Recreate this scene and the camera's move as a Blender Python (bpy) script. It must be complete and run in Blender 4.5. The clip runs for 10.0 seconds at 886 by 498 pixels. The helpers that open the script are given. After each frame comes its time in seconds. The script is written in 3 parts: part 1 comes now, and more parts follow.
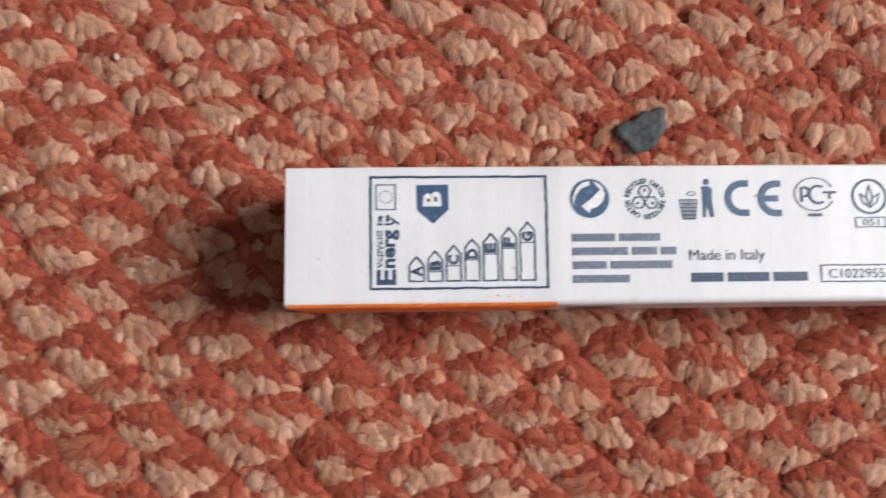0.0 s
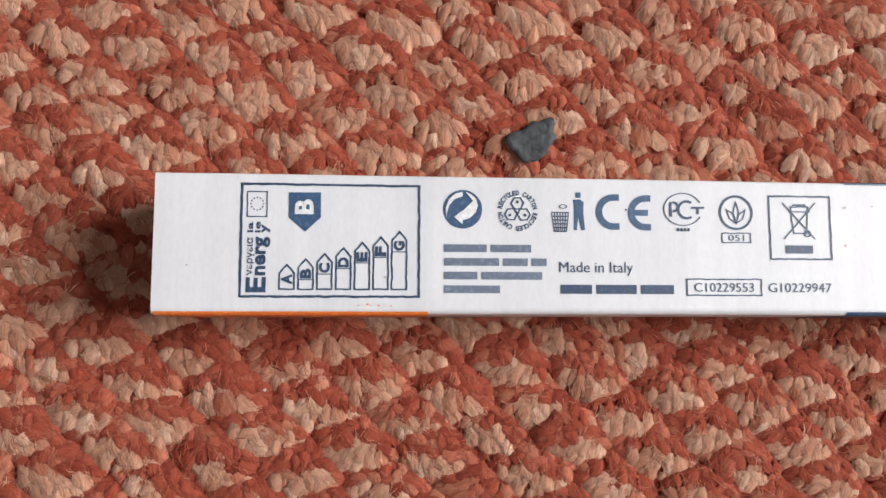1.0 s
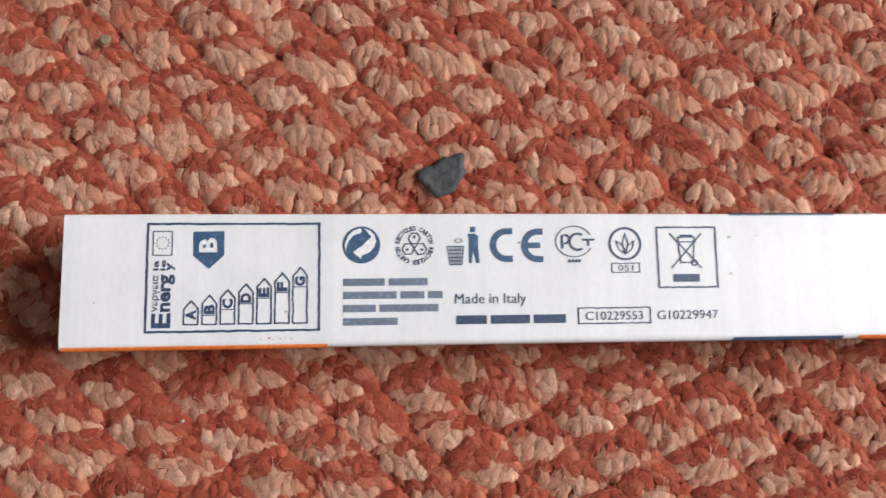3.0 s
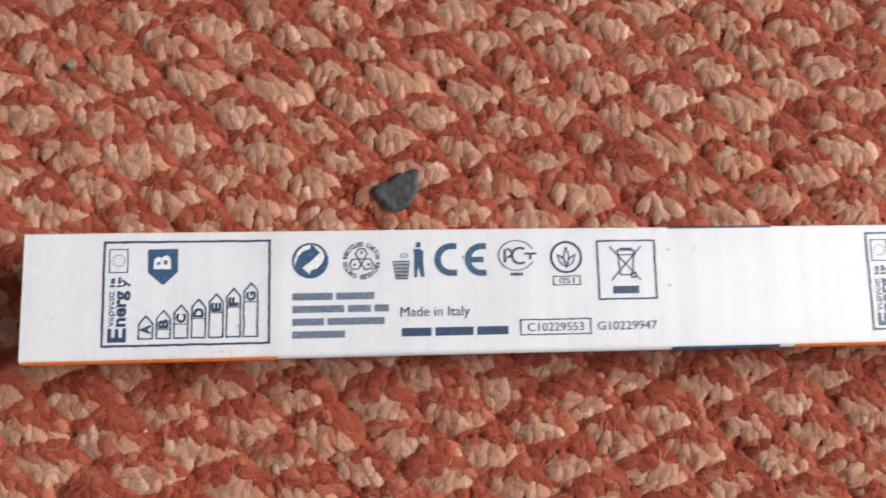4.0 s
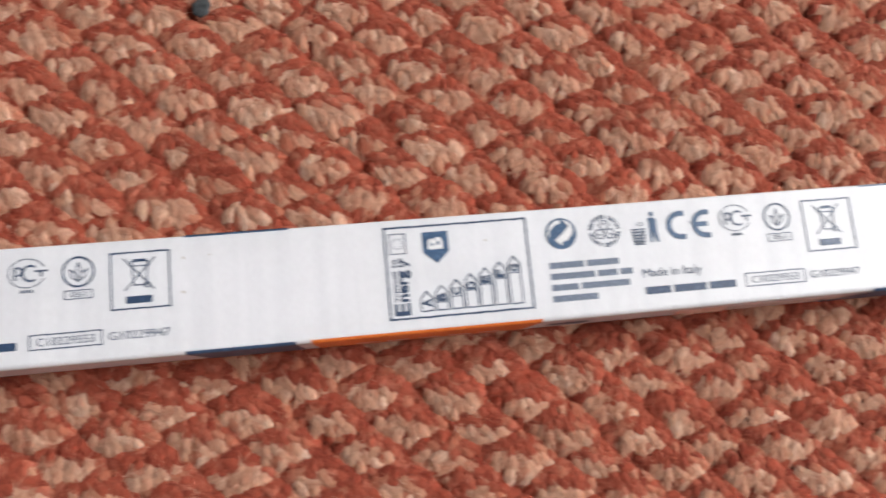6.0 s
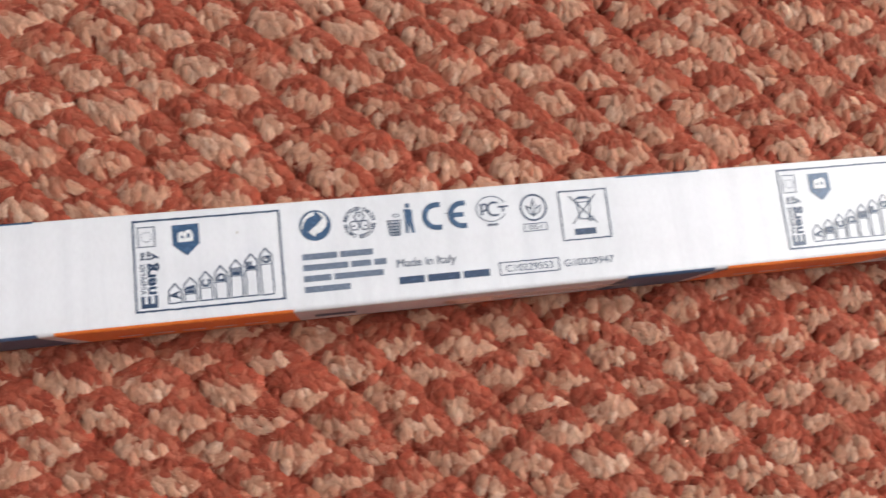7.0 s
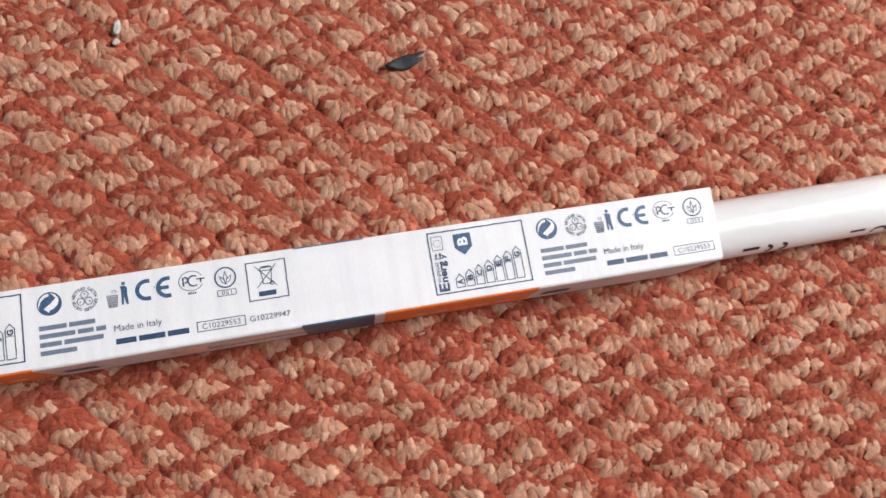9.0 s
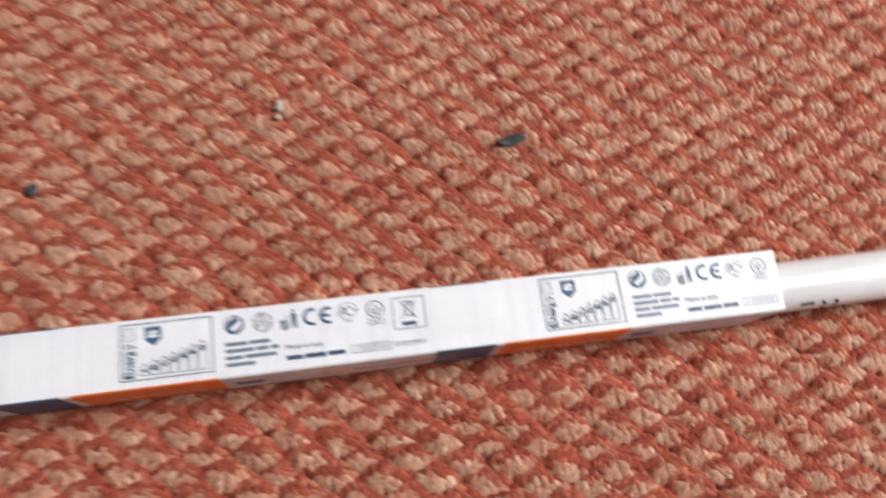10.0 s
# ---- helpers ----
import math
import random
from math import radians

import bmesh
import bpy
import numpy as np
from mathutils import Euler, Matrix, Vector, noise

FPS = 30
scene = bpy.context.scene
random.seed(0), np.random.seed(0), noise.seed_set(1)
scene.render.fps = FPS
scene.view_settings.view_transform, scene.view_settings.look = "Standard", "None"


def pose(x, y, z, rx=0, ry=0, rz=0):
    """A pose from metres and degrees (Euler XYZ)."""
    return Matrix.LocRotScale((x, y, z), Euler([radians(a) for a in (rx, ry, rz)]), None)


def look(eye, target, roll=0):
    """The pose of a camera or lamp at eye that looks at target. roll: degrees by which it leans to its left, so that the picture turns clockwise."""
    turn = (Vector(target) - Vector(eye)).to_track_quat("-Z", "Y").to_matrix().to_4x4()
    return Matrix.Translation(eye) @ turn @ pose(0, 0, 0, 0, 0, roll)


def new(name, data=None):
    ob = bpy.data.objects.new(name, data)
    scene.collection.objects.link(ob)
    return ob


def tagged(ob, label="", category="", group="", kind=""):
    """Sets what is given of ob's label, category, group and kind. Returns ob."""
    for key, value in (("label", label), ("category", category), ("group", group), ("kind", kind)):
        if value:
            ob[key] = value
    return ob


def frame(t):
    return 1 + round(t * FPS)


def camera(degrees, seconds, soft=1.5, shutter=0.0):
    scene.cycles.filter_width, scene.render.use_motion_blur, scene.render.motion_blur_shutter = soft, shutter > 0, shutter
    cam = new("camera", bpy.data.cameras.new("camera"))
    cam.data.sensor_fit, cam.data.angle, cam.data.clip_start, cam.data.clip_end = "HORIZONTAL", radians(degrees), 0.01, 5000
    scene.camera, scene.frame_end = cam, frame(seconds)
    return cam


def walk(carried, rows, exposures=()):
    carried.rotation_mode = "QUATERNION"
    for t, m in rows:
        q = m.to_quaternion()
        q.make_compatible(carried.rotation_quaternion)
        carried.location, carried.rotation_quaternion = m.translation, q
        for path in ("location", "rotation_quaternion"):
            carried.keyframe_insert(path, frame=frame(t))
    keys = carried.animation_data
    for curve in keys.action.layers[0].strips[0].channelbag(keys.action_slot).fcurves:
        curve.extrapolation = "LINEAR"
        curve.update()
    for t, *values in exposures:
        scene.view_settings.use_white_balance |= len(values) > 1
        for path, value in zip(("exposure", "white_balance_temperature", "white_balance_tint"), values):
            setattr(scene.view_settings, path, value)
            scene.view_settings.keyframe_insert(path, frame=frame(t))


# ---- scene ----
cam = camera(63.82, 10.0, soft=1.5, shutter=0.5)
PATH = [
    (0, (18.39, -2.44, 113.75), (21.27, 7.69, 14.31), 15.23),
    (0.5, (26.58, -0.70, 112.74), (32.88, 9.06, 13.42), 33.25),
    (1, (31.26, -0.32, 114.87), (38.76, 8.76, 15.57), 39.82),
    (1.5, (29.94, -0.03, 112.77), (37.86, 8.86, 13.48), 42.01),
    (2, (27.75, 0.46, 114.69), (36.97, 10.44, 15.62), 43.19),
    (2.5, (33.60, 0.02, 116.29), (41.93, 11.16, 17.26), 36.79),
    (2.7, (39.04, 0.48, 118.23), (47.42, 12.02, 19.25), 35.66),
    (4, (53.29, 2.02, 125.28), (60.57, 14.50, 26.33), 29.21),
    (4.5, (68.34, 2.98, 129.27), (75.94, 16.97, 30.55), 26.46),
    (5, (88.97, -0.91, 131.41), (97.98, 12.00, 32.66), 31.90),
    (5.5, (102.89, -3.09, 131.91), (113.24, 10.82, 33.42), 32.93),
    (5.7, (112.03, -3.45, 133.11), (122.00, 11.65, 34.76), 29.13),
    (7, (161.57, -9.68, 140.60), (176.23, 4.44, 42.69), 40.30),
    (7.5, (177.32, -6.08, 146.90), (188.29, 3.85, 48.00), 43.31),
    (8, (186.95, -4.36, 151.06), (196.30, 6.71, 52.11), 34.56),
    (8.5, (204.05, -10.48, 166.51), (215.94, 3.60, 68.22), 32.83),
    (9, (224.49, -17.31, 187.04), (238.48, 0.15, 89.57), 29.34),
    (9.5, (220.45, -22.02, 191.92), (235.43, -3.29, 94.83), 29.13),
    (10, (190.20, -29.07, 216.46), (203.87, -0.95, 121.48), 18.91),
]
EXPOSURES = [(0.0, 0.02), (2.5, 0.03), (5.5, -0.02), (7.0, -0.08), (8.0, -0.08), (9.0, 0.0), (10.0, 0.02)]
walk(cam, [(t, look([c / 1000 for c in eye], [c / 1000 for c in target], roll)) for t, eye, target, roll in PATH], EXPOSURES)

# ---- light ----
MM = 0.001
ROOM_X, ROOM_Y, ROOM_H = (-3.0, 2.0), (-1.4, 1.8), 2.45
WIN_Y, WIN_Z = (-0.3, 0.8), (1.13, 2.23)

world = bpy.data.worlds.new("sky")
scene.world = world
world.use_nodes = True
sky = world.node_tree.nodes.new("ShaderNodeTexSky")
sky.sky_type, sky.sun_disc = "NISHITA", False
sky.sun_elevation, sky.sun_rotation = radians(38), radians(-60)
world.node_tree.links.new(sky.outputs[0], world.node_tree.nodes["Background"].inputs[0])
world.node_tree.nodes["Background"].inputs[1].default_value = 0.1

window_light = bpy.data.lights.new("window_light", "AREA")
window_light.shape, window_light.size, window_light.size_y = "RECTANGLE", 1.0, 1.0
window_light.energy, window_light.color = 90.0, (1.0, 0.985, 0.975)
lamp = new("window_light", window_light)
lamp.matrix_world = look((ROOM_X[1] - 0.02, 0.25, 1.68), (0.0, 0.1, 0.0))

# ---- materials ----


class Nodes:
    """A material with a Principled shader, and short calls to wire it."""

    def __init__(self, name, rough=0.6, metal=0.0):
        self.mat = bpy.data.materials.new(name)
        self.mat.use_nodes = True
        self.tree = self.mat.node_tree
        self.bsdf = self.tree.nodes["Principled BSDF"]
        self.bsdf.inputs["Roughness"].default_value = rough
        self.bsdf.inputs["Metallic"].default_value = metal

    def add(self, kind, **values):
        node = self.tree.nodes.new("ShaderNode" + kind)
        for key, value in values.items():
            node.inputs[key.replace("_", " ")].default_value = value
        return node

    def link(self, a, b):
        self.tree.links.new(a, b)

    def coords(self, scale, uv=False):
        tex, mapping = self.add("TexCoord"), self.add("Mapping")
        mapping.inputs["Scale"].default_value = scale
        self.link(tex.outputs["UV" if uv else "Object"], mapping.inputs[0])
        return mapping.outputs[0]

    def noise(self, vector, scale=1.0, detail=3.0, rough=0.55):
        node = self.add("TexNoise", Scale=scale, Detail=detail, Roughness=rough)
        self.link(vector, node.inputs["Vector"])
        return node.outputs["Fac"]

    def ramp(self, fac, stops):
        node = self.add("ValToRGB")
        while len(node.color_ramp.elements) < len(stops):
            node.color_ramp.elements.new(0.5)
        for e, (pos, col) in zip(node.color_ramp.elements, stops):
            e.position, e.color = pos, (*col, 1)
        self.link(fac, node.inputs[0])
        return node.outputs[0]

    def mix(self, fac, a, b, how="MIX"):
        node = self.add("MixRGB")
        node.blend_type = how
        for value, slot in ((fac, 0), (a, 1), (b, 2)):
            if isinstance(value, (int, float)):
                node.inputs[slot].default_value = value
            elif isinstance(value, tuple):
                node.inputs[slot].default_value = (*value, 1)
            else:
                self.link(value, node.inputs[slot])
        return node.outputs[0]

    def color(self, socket):
        self.link(socket, self.bsdf.inputs["Base Color"])

    def bump(self, height, strength, distance):
        node = self.add("Bump", Strength=strength, Distance=distance)
        self.link(height, node.inputs["Height"])
        self.link(node.outputs[0], self.bsdf.inputs["Normal"])


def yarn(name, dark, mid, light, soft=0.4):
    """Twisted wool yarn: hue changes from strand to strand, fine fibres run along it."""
    n = Nodes(name, 0.95)
    geo, info = n.add("NewGeometry"), n.add("ObjectInfo")
    pick = n.add("Math")
    n.link(geo.outputs["Random Per Island"], pick.inputs[0])
    n.link(info.outputs["Random"], pick.inputs[1])
    wrap = n.add("Math")
    wrap.operation = "FRACT"
    n.link(pick.outputs[0], wrap.inputs[0])
    tone = n.ramp(wrap.outputs[0], [(0.0, dark), (0.3, mid), (0.7, mid), (1.0, light)])
    shift = n.add("VectorMath")
    n.link(n.coords((7.0, 1.6, 1.0), uv=True), shift.inputs[0])
    n.link(wrap.outputs[0], shift.inputs[1])
    fibre = n.noise(shift.outputs[0], 2.2, 4.0, 0.65)
    streak = n.ramp(fibre, [(0.3, (0.78, 0.74, 0.72)), (0.5, (1.0, 1.0, 1.0)), (0.7, (1.12, 1.15, 1.16))])
    patch = n.noise(n.coords((170, 170, 170)), 1.0, 3.0)
    wear = n.ramp(patch, [(0.3, (0.82, 0.8, 0.8)), (0.7, (1.14, 1.15, 1.16))])
    n.color(n.mix(1.0, n.mix(1.0, tone, streak, "MULTIPLY"), wear, "MULTIPLY"))
    n.bump(fibre, 0.7, 0.0004)
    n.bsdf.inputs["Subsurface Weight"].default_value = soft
    n.bsdf.inputs["Subsurface Radius"].default_value = (1.0, 0.5, 0.35)
    n.bsdf.inputs["Subsurface Scale"].default_value = 0.0016
    n.bsdf.inputs["Specular IOR Level"].default_value = 0.2
    return n.mat


TONES = {
    "brick_red": ((0.215, 0.035, 0.019), (0.35, 0.074, 0.042), (0.5, 0.146, 0.092)),
    "beige": ((0.42, 0.177, 0.11), (0.57, 0.286, 0.19), (0.735, 0.43, 0.308)),
    "salmon": ((0.34, 0.088, 0.05), (0.45, 0.155, 0.094), (0.57, 0.265, 0.172)),
}
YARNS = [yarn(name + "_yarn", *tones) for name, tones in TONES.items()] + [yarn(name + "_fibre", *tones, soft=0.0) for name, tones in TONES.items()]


def plain(name, base, rough, size=300.0, vary=0.12, relief=0.0, metal=0.0):
    n = Nodes(name, rough, metal)
    grain = n.noise(n.coords((size, size, size)), 1.0, 4.0)
    lo, hi = tuple(c * (1 - vary) for c in base), tuple(min(1, c * (1 + vary)) for c in base)
    n.color(n.ramp(grain, [(0.25, lo), (0.75, hi)]))
    if relief:
        n.bump(grain, 0.5, relief)
    return n.mat


def board(name, base):
    """Coated paperboard with faint ribs, fine fibre grain and slight soiling."""
    n = Nodes(name, 0.5)
    grain = n.noise(n.coords((2600, 800, 800)), 1.0, 4.0)
    cloud = n.noise(n.coords((45, 90, 90)), 1.0, 3.0)
    ribs = n.noise(n.coords((300, 9, 9)), 1.0, 3.0)
    soil = n.ramp(cloud, [(0.3, tuple(c * 0.94 for c in base)), (0.65, base)])
    line = n.ramp(ribs, [(0.32, (0.925, 0.928, 0.935)), (0.58, (1, 1, 1))])
    fine = n.ramp(grain, [(0.3, (0.95, 0.95, 0.95)), (0.6, (1, 1, 1))])
    n.color(n.mix(1.0, n.mix(1.0, soil, line, "MULTIPLY"), fine, "MULTIPLY"))
    n.bump(n.mix(0.5, grain, ribs), 0.2, 0.00006)
    return n.mat


def ink(name, base, rough=0.5):
    """Flexographic ink: slightly uneven cover."""
    n = Nodes(name, rough)
    cover = n.noise(n.coords((1500, 1500, 1500)), 1.0, 3.0)
    n.color(n.ramp(cover, [(0.28, tuple(min(1, c * 1.5 + 0.02) for c in base)), (0.5, base)]))
    return n.mat


CARD = board("white_carton_board", (0.76, 0.775, 0.812))
GREY_CARD = board("bare_carton_board", (0.52, 0.49, 0.45))
NAVY = ink("navy_ink", (0.034, 0.085, 0.172))
LINE_INK = ink("dark_navy_line_ink", (0.026, 0.055, 0.115))
THIN_INK = ink("thin_navy_ink", (0.13, 0.165, 0.23))
ORANGE = ink("orange_ink", (0.82, 0.19, 0.03))
WHITE_INK = ink("white_ink", (0.72, 0.725, 0.74))
BLACK = ink("black_stamp_ink", (0.02, 0.02, 0.022))
METAL = plain("aluminium_cap", (0.72, 0.72, 0.72), 0.35, 500, 0.06, 0.0, 1.0)
BRASS = plain("brass_pin", (0.7, 0.55, 0.3), 0.3, 500, 0.06, 0.0, 1.0)
WALL = plain("wall_paint", (0.23, 0.227, 0.222), 0.85, 8, 0.05, 0.0004)
CEILING = plain("ceiling_paint", (0.42, 0.415, 0.4), 0.9, 8, 0.03, 0.0004)
FRAME = plain("window_paint", (0.78, 0.78, 0.76), 0.4, 20, 0.04)
BACKING = plain("carpet_backing", (0.26, 0.075, 0.045), 1.0, 260, 0.5, 0.001)
CHIP = plain("slate_grey_chip", (0.046, 0.052, 0.056), 0.7, 900, 0.7, 0.0004)
DARK_CHIP = plain("black_chip", (0.018, 0.022, 0.028), 0.55, 700, 0.5, 0.0002)
LINT = plain("white_lint", (0.52, 0.51, 0.47), 0.9, 1500, 0.25, 0.0002)
GREEN_LINT = plain("green_lint", (0.24, 0.2, 0.12), 0.9, 1500, 0.25, 0.0002)

glass = Nodes("phosphor_coated_glass", 0.22)
glass.color(glass.ramp(glass.noise(glass.coords((60, 60, 60)), 1.0, 3.0), [(0.3, (0.69, 0.695, 0.705)), (0.7, (0.73, 0.735, 0.745))]))
glass.bsdf.inputs["Coat Weight"].default_value = 0.6
glass.bsdf.inputs["Coat Roughness"].default_value = 0.05
GLASS = glass.mat

pane = Nodes("window_glass", 0.0)
pane.bsdf.inputs["Transmission Weight"].default_value = 1.0
pane.bsdf.inputs["IOR"].default_value = 1.45
PANE = pane.mat

# ---- building helpers ----


def mesh_of(name, verts, faces, mats, index=None, uvs=None, smooth=True):
    me = bpy.data.meshes.new(name)
    me.from_pydata([tuple(v) for v in verts], [], [tuple(f) for f in faces])
    for m in mats:
        me.materials.append(m)
    if index is not None:
        me.polygons.foreach_set("material_index", np.asarray(index, dtype=np.int32))
    if uvs is not None:
        layer = me.uv_layers.new(name="UVMap")
        layer.data.foreach_set("uv", np.asarray(uvs, dtype=np.float32).ravel())
    me.polygons.foreach_set("use_smooth", [smooth] * len(me.polygons))
    me.update()
    return me


def part(name, bm, material, parent, label="", smooth=False):
    """Links a bmesh as one mesh object, under parent if given."""
    me = bpy.data.meshes.new(name)
    bm.normal_update()
    bm.to_mesh(me)
    bm.free()
    me.materials.append(material)
    me.polygons.foreach_set("use_smooth", [smooth] * len(me.polygons))
    ob = new(name, me)
    ob.parent = parent
    return tagged(ob, label)


def box_into(bm, lo, hi):
    m = Matrix.Translation([(a + b) / 2 for a, b in zip(lo, hi)]) @ Matrix.Diagonal([b - a for a, b in zip(lo, hi)] + [1])
    bmesh.ops.create_cube(bm, size=1, matrix=m)


def structure(name, boxes, material, label, category):
    bm = bmesh.new()
    for lo, hi in boxes:
        box_into(bm, lo, hi)
    return tagged(part(name, bm, material, None), label, category, kind="structure")


# ---- the room ----
(X0, X1), (Y0, Y1), T = ROOM_X, ROOM_Y, 0.12
structure("wall_west", [((X0 - T, Y0 - T, -0.03), (X0, Y1 + T, ROOM_H))], WALL, "plain grey painted room wall", "wall")
structure("wall_north", [((X0, Y1, -0.03), (X1, Y1 + T, ROOM_H))], WALL, "plain grey painted room wall", "wall")
structure("wall_south", [((X0, Y0 - T, -0.03), (X1, Y0, ROOM_H))], WALL, "plain grey painted room wall", "wall")
structure("wall_east", [
    ((X1, Y0 - T, -0.03), (X1 + T, WIN_Y[0], ROOM_H)), ((X1, WIN_Y[1], -0.03), (X1 + T, Y1 + T, ROOM_H)),
    ((X1, WIN_Y[0], -0.03), (X1 + T, WIN_Y[1], WIN_Z[0])), ((X1, WIN_Y[0], WIN_Z[1]), (X1 + T, WIN_Y[1], ROOM_H)),
], WALL, "grey painted wall with a window opening", "wall")
structure("ceiling", [((X0 - T, Y0 - T, ROOM_H), (X1 + T, Y1 + T, ROOM_H + 0.1))], CEILING, "plain pale grey painted room ceiling", "ceiling")
structure("floor", [((X0 - T, Y0 - T, -0.15), (X1 + T, Y1 + T, -0.03))], WALL, "plain subfloor below the carpet", "floor")
window = tagged(new("window_1"), "white painted window that lets daylight in", "window", kind="structure")
window.location = (X1 + 0.06, 0, WIN_Z[0])
bm = bmesh.new()
h = WIN_Z[1] - WIN_Z[0]
for lo, hi in (((-0.03, WIN_Y[0], 0), (0.03, WIN_Y[0] + 0.05, h)), ((-0.03, WIN_Y[1] - 0.05, 0), (0.03, WIN_Y[1], h)),
               ((-0.03, WIN_Y[0] + 0.05, 0), (0.03, WIN_Y[1] - 0.05, 0.05)), ((-0.03, WIN_Y[0] + 0.05, h - 0.05), (0.03, WIN_Y[1] - 0.05, h))):
    box_into(bm, lo, hi)
part("window_frame", bm, FRAME, window)
bm = bmesh.new()
box_into(bm, (-0.003, WIN_Y[0] + 0.05, 0.05), (0.003, WIN_Y[1] - 0.05, h - 0.05))
part("pane", bm, PANE, window).visible_shadow = False

# ---- the carton ----
W, LENGTH, PERIOD, LEAN = 18.5 * MM, 319.0 * MM, 116.95 * MM, -0.35 * MM
BULGE, FOLD = 0.45 * MM, 0.9 * MM
carton = tagged(new("lamp_carton"), "long white printed carton with an open end, lying on the carpet", "carton")
carton.location = (0, 0, 0)


def ring_section(inset, steps=5):
    """Corner points (y, z) of the leaning section; the front fold is softer than the others."""
    pts = []
    for cy, cz, start, r in ((W, W, 0, 0.3 * MM), (-BULGE, W, 90, FOLD), (-BULGE, 0, 180, 0.4 * MM), (W, 0, 270, 0.4 * MM)):
        sy, sz, r = (1 if cy > 0 else -1), (1 if cz else -1), max(0.1 * MM, r - inset)
        for k in range(steps + 1):
            a = radians(start + 90 * k / steps)
            y = cy - sy * (inset + r) + r * math.cos(a)
            z = cz - sz * (inset + r) + r * math.sin(a)
            pts.append((y + LEAN * (1 - z / W), z))
    return pts


def sleeve():
    outer, inner = ring_section(0), ring_section(0.5 * MM)
    n, steps, verts, faces, index = len(outer), 64, [], [], []
    for k in range(steps + 1):
        f = k / steps
        for ring, depth in ((outer, 0), (inner, 1)):
            for y, z in ring:
                end = LENGTH + 1.2 * MM * (y / W)
                if y < W * 0.3:
                    end -= 6.0 * MM * max(0.0, 1 - z / (W * 0.93)) ** 0.8
                begin = 0.25 * MM * (1 - z / W)
                x = begin + (end - begin) * f
                sway = 0.05 * MM * math.sin(x * 31 + 0.6) + 0.02 * MM * math.sin(x * 97 + z * 80)
                sag = -0.22 * MM * math.sin(math.pi * min(1, max(0, y / W))) * (0.4 + 0.6 * math.sin(x * 43) ** 2) if z < W * 0.5 else 0
                verts.append((x, y + sway * (1 if 0.02 < f else 0.4), z + sag))
    for k in range(steps):
        a, b = 2 * n * k, 2 * n * (k + 1)
        for i in range(n):
            j = (i + 1) % n
            faces += [(a + i, b + i, b + j, a + j), (a + n + i, a + n + j, b + n + j, b + n + i)]
            index += [0, 1]
    for k, flip in ((0, False), (steps, True)):
        a = 2 * n * k
        for i in range(n):
            j = (i + 1) % n
            f = (a + i, a + j, a + n + j, a + n + i)
            faces.append(f[::-1] if flip else f)
            index.append(1)
    return mesh_of("sleeve", verts, faces, [CARD, GREY_CARD], index, smooth=False)


sleeve_ob = new("sleeve", sleeve())
sleeve_ob.parent = carton
bm = bmesh.new()
box_into(bm, (0.3 * MM, 0.6 * MM - 0.5 * MM, 0.6 * MM), (0.8 * MM, W - 0.7 * MM, W - 0.6 * MM))
part("end_flap", bm, CARD, carton, "closed white end flap")

# ---- printing ----
LIFT = 0.07 * MM


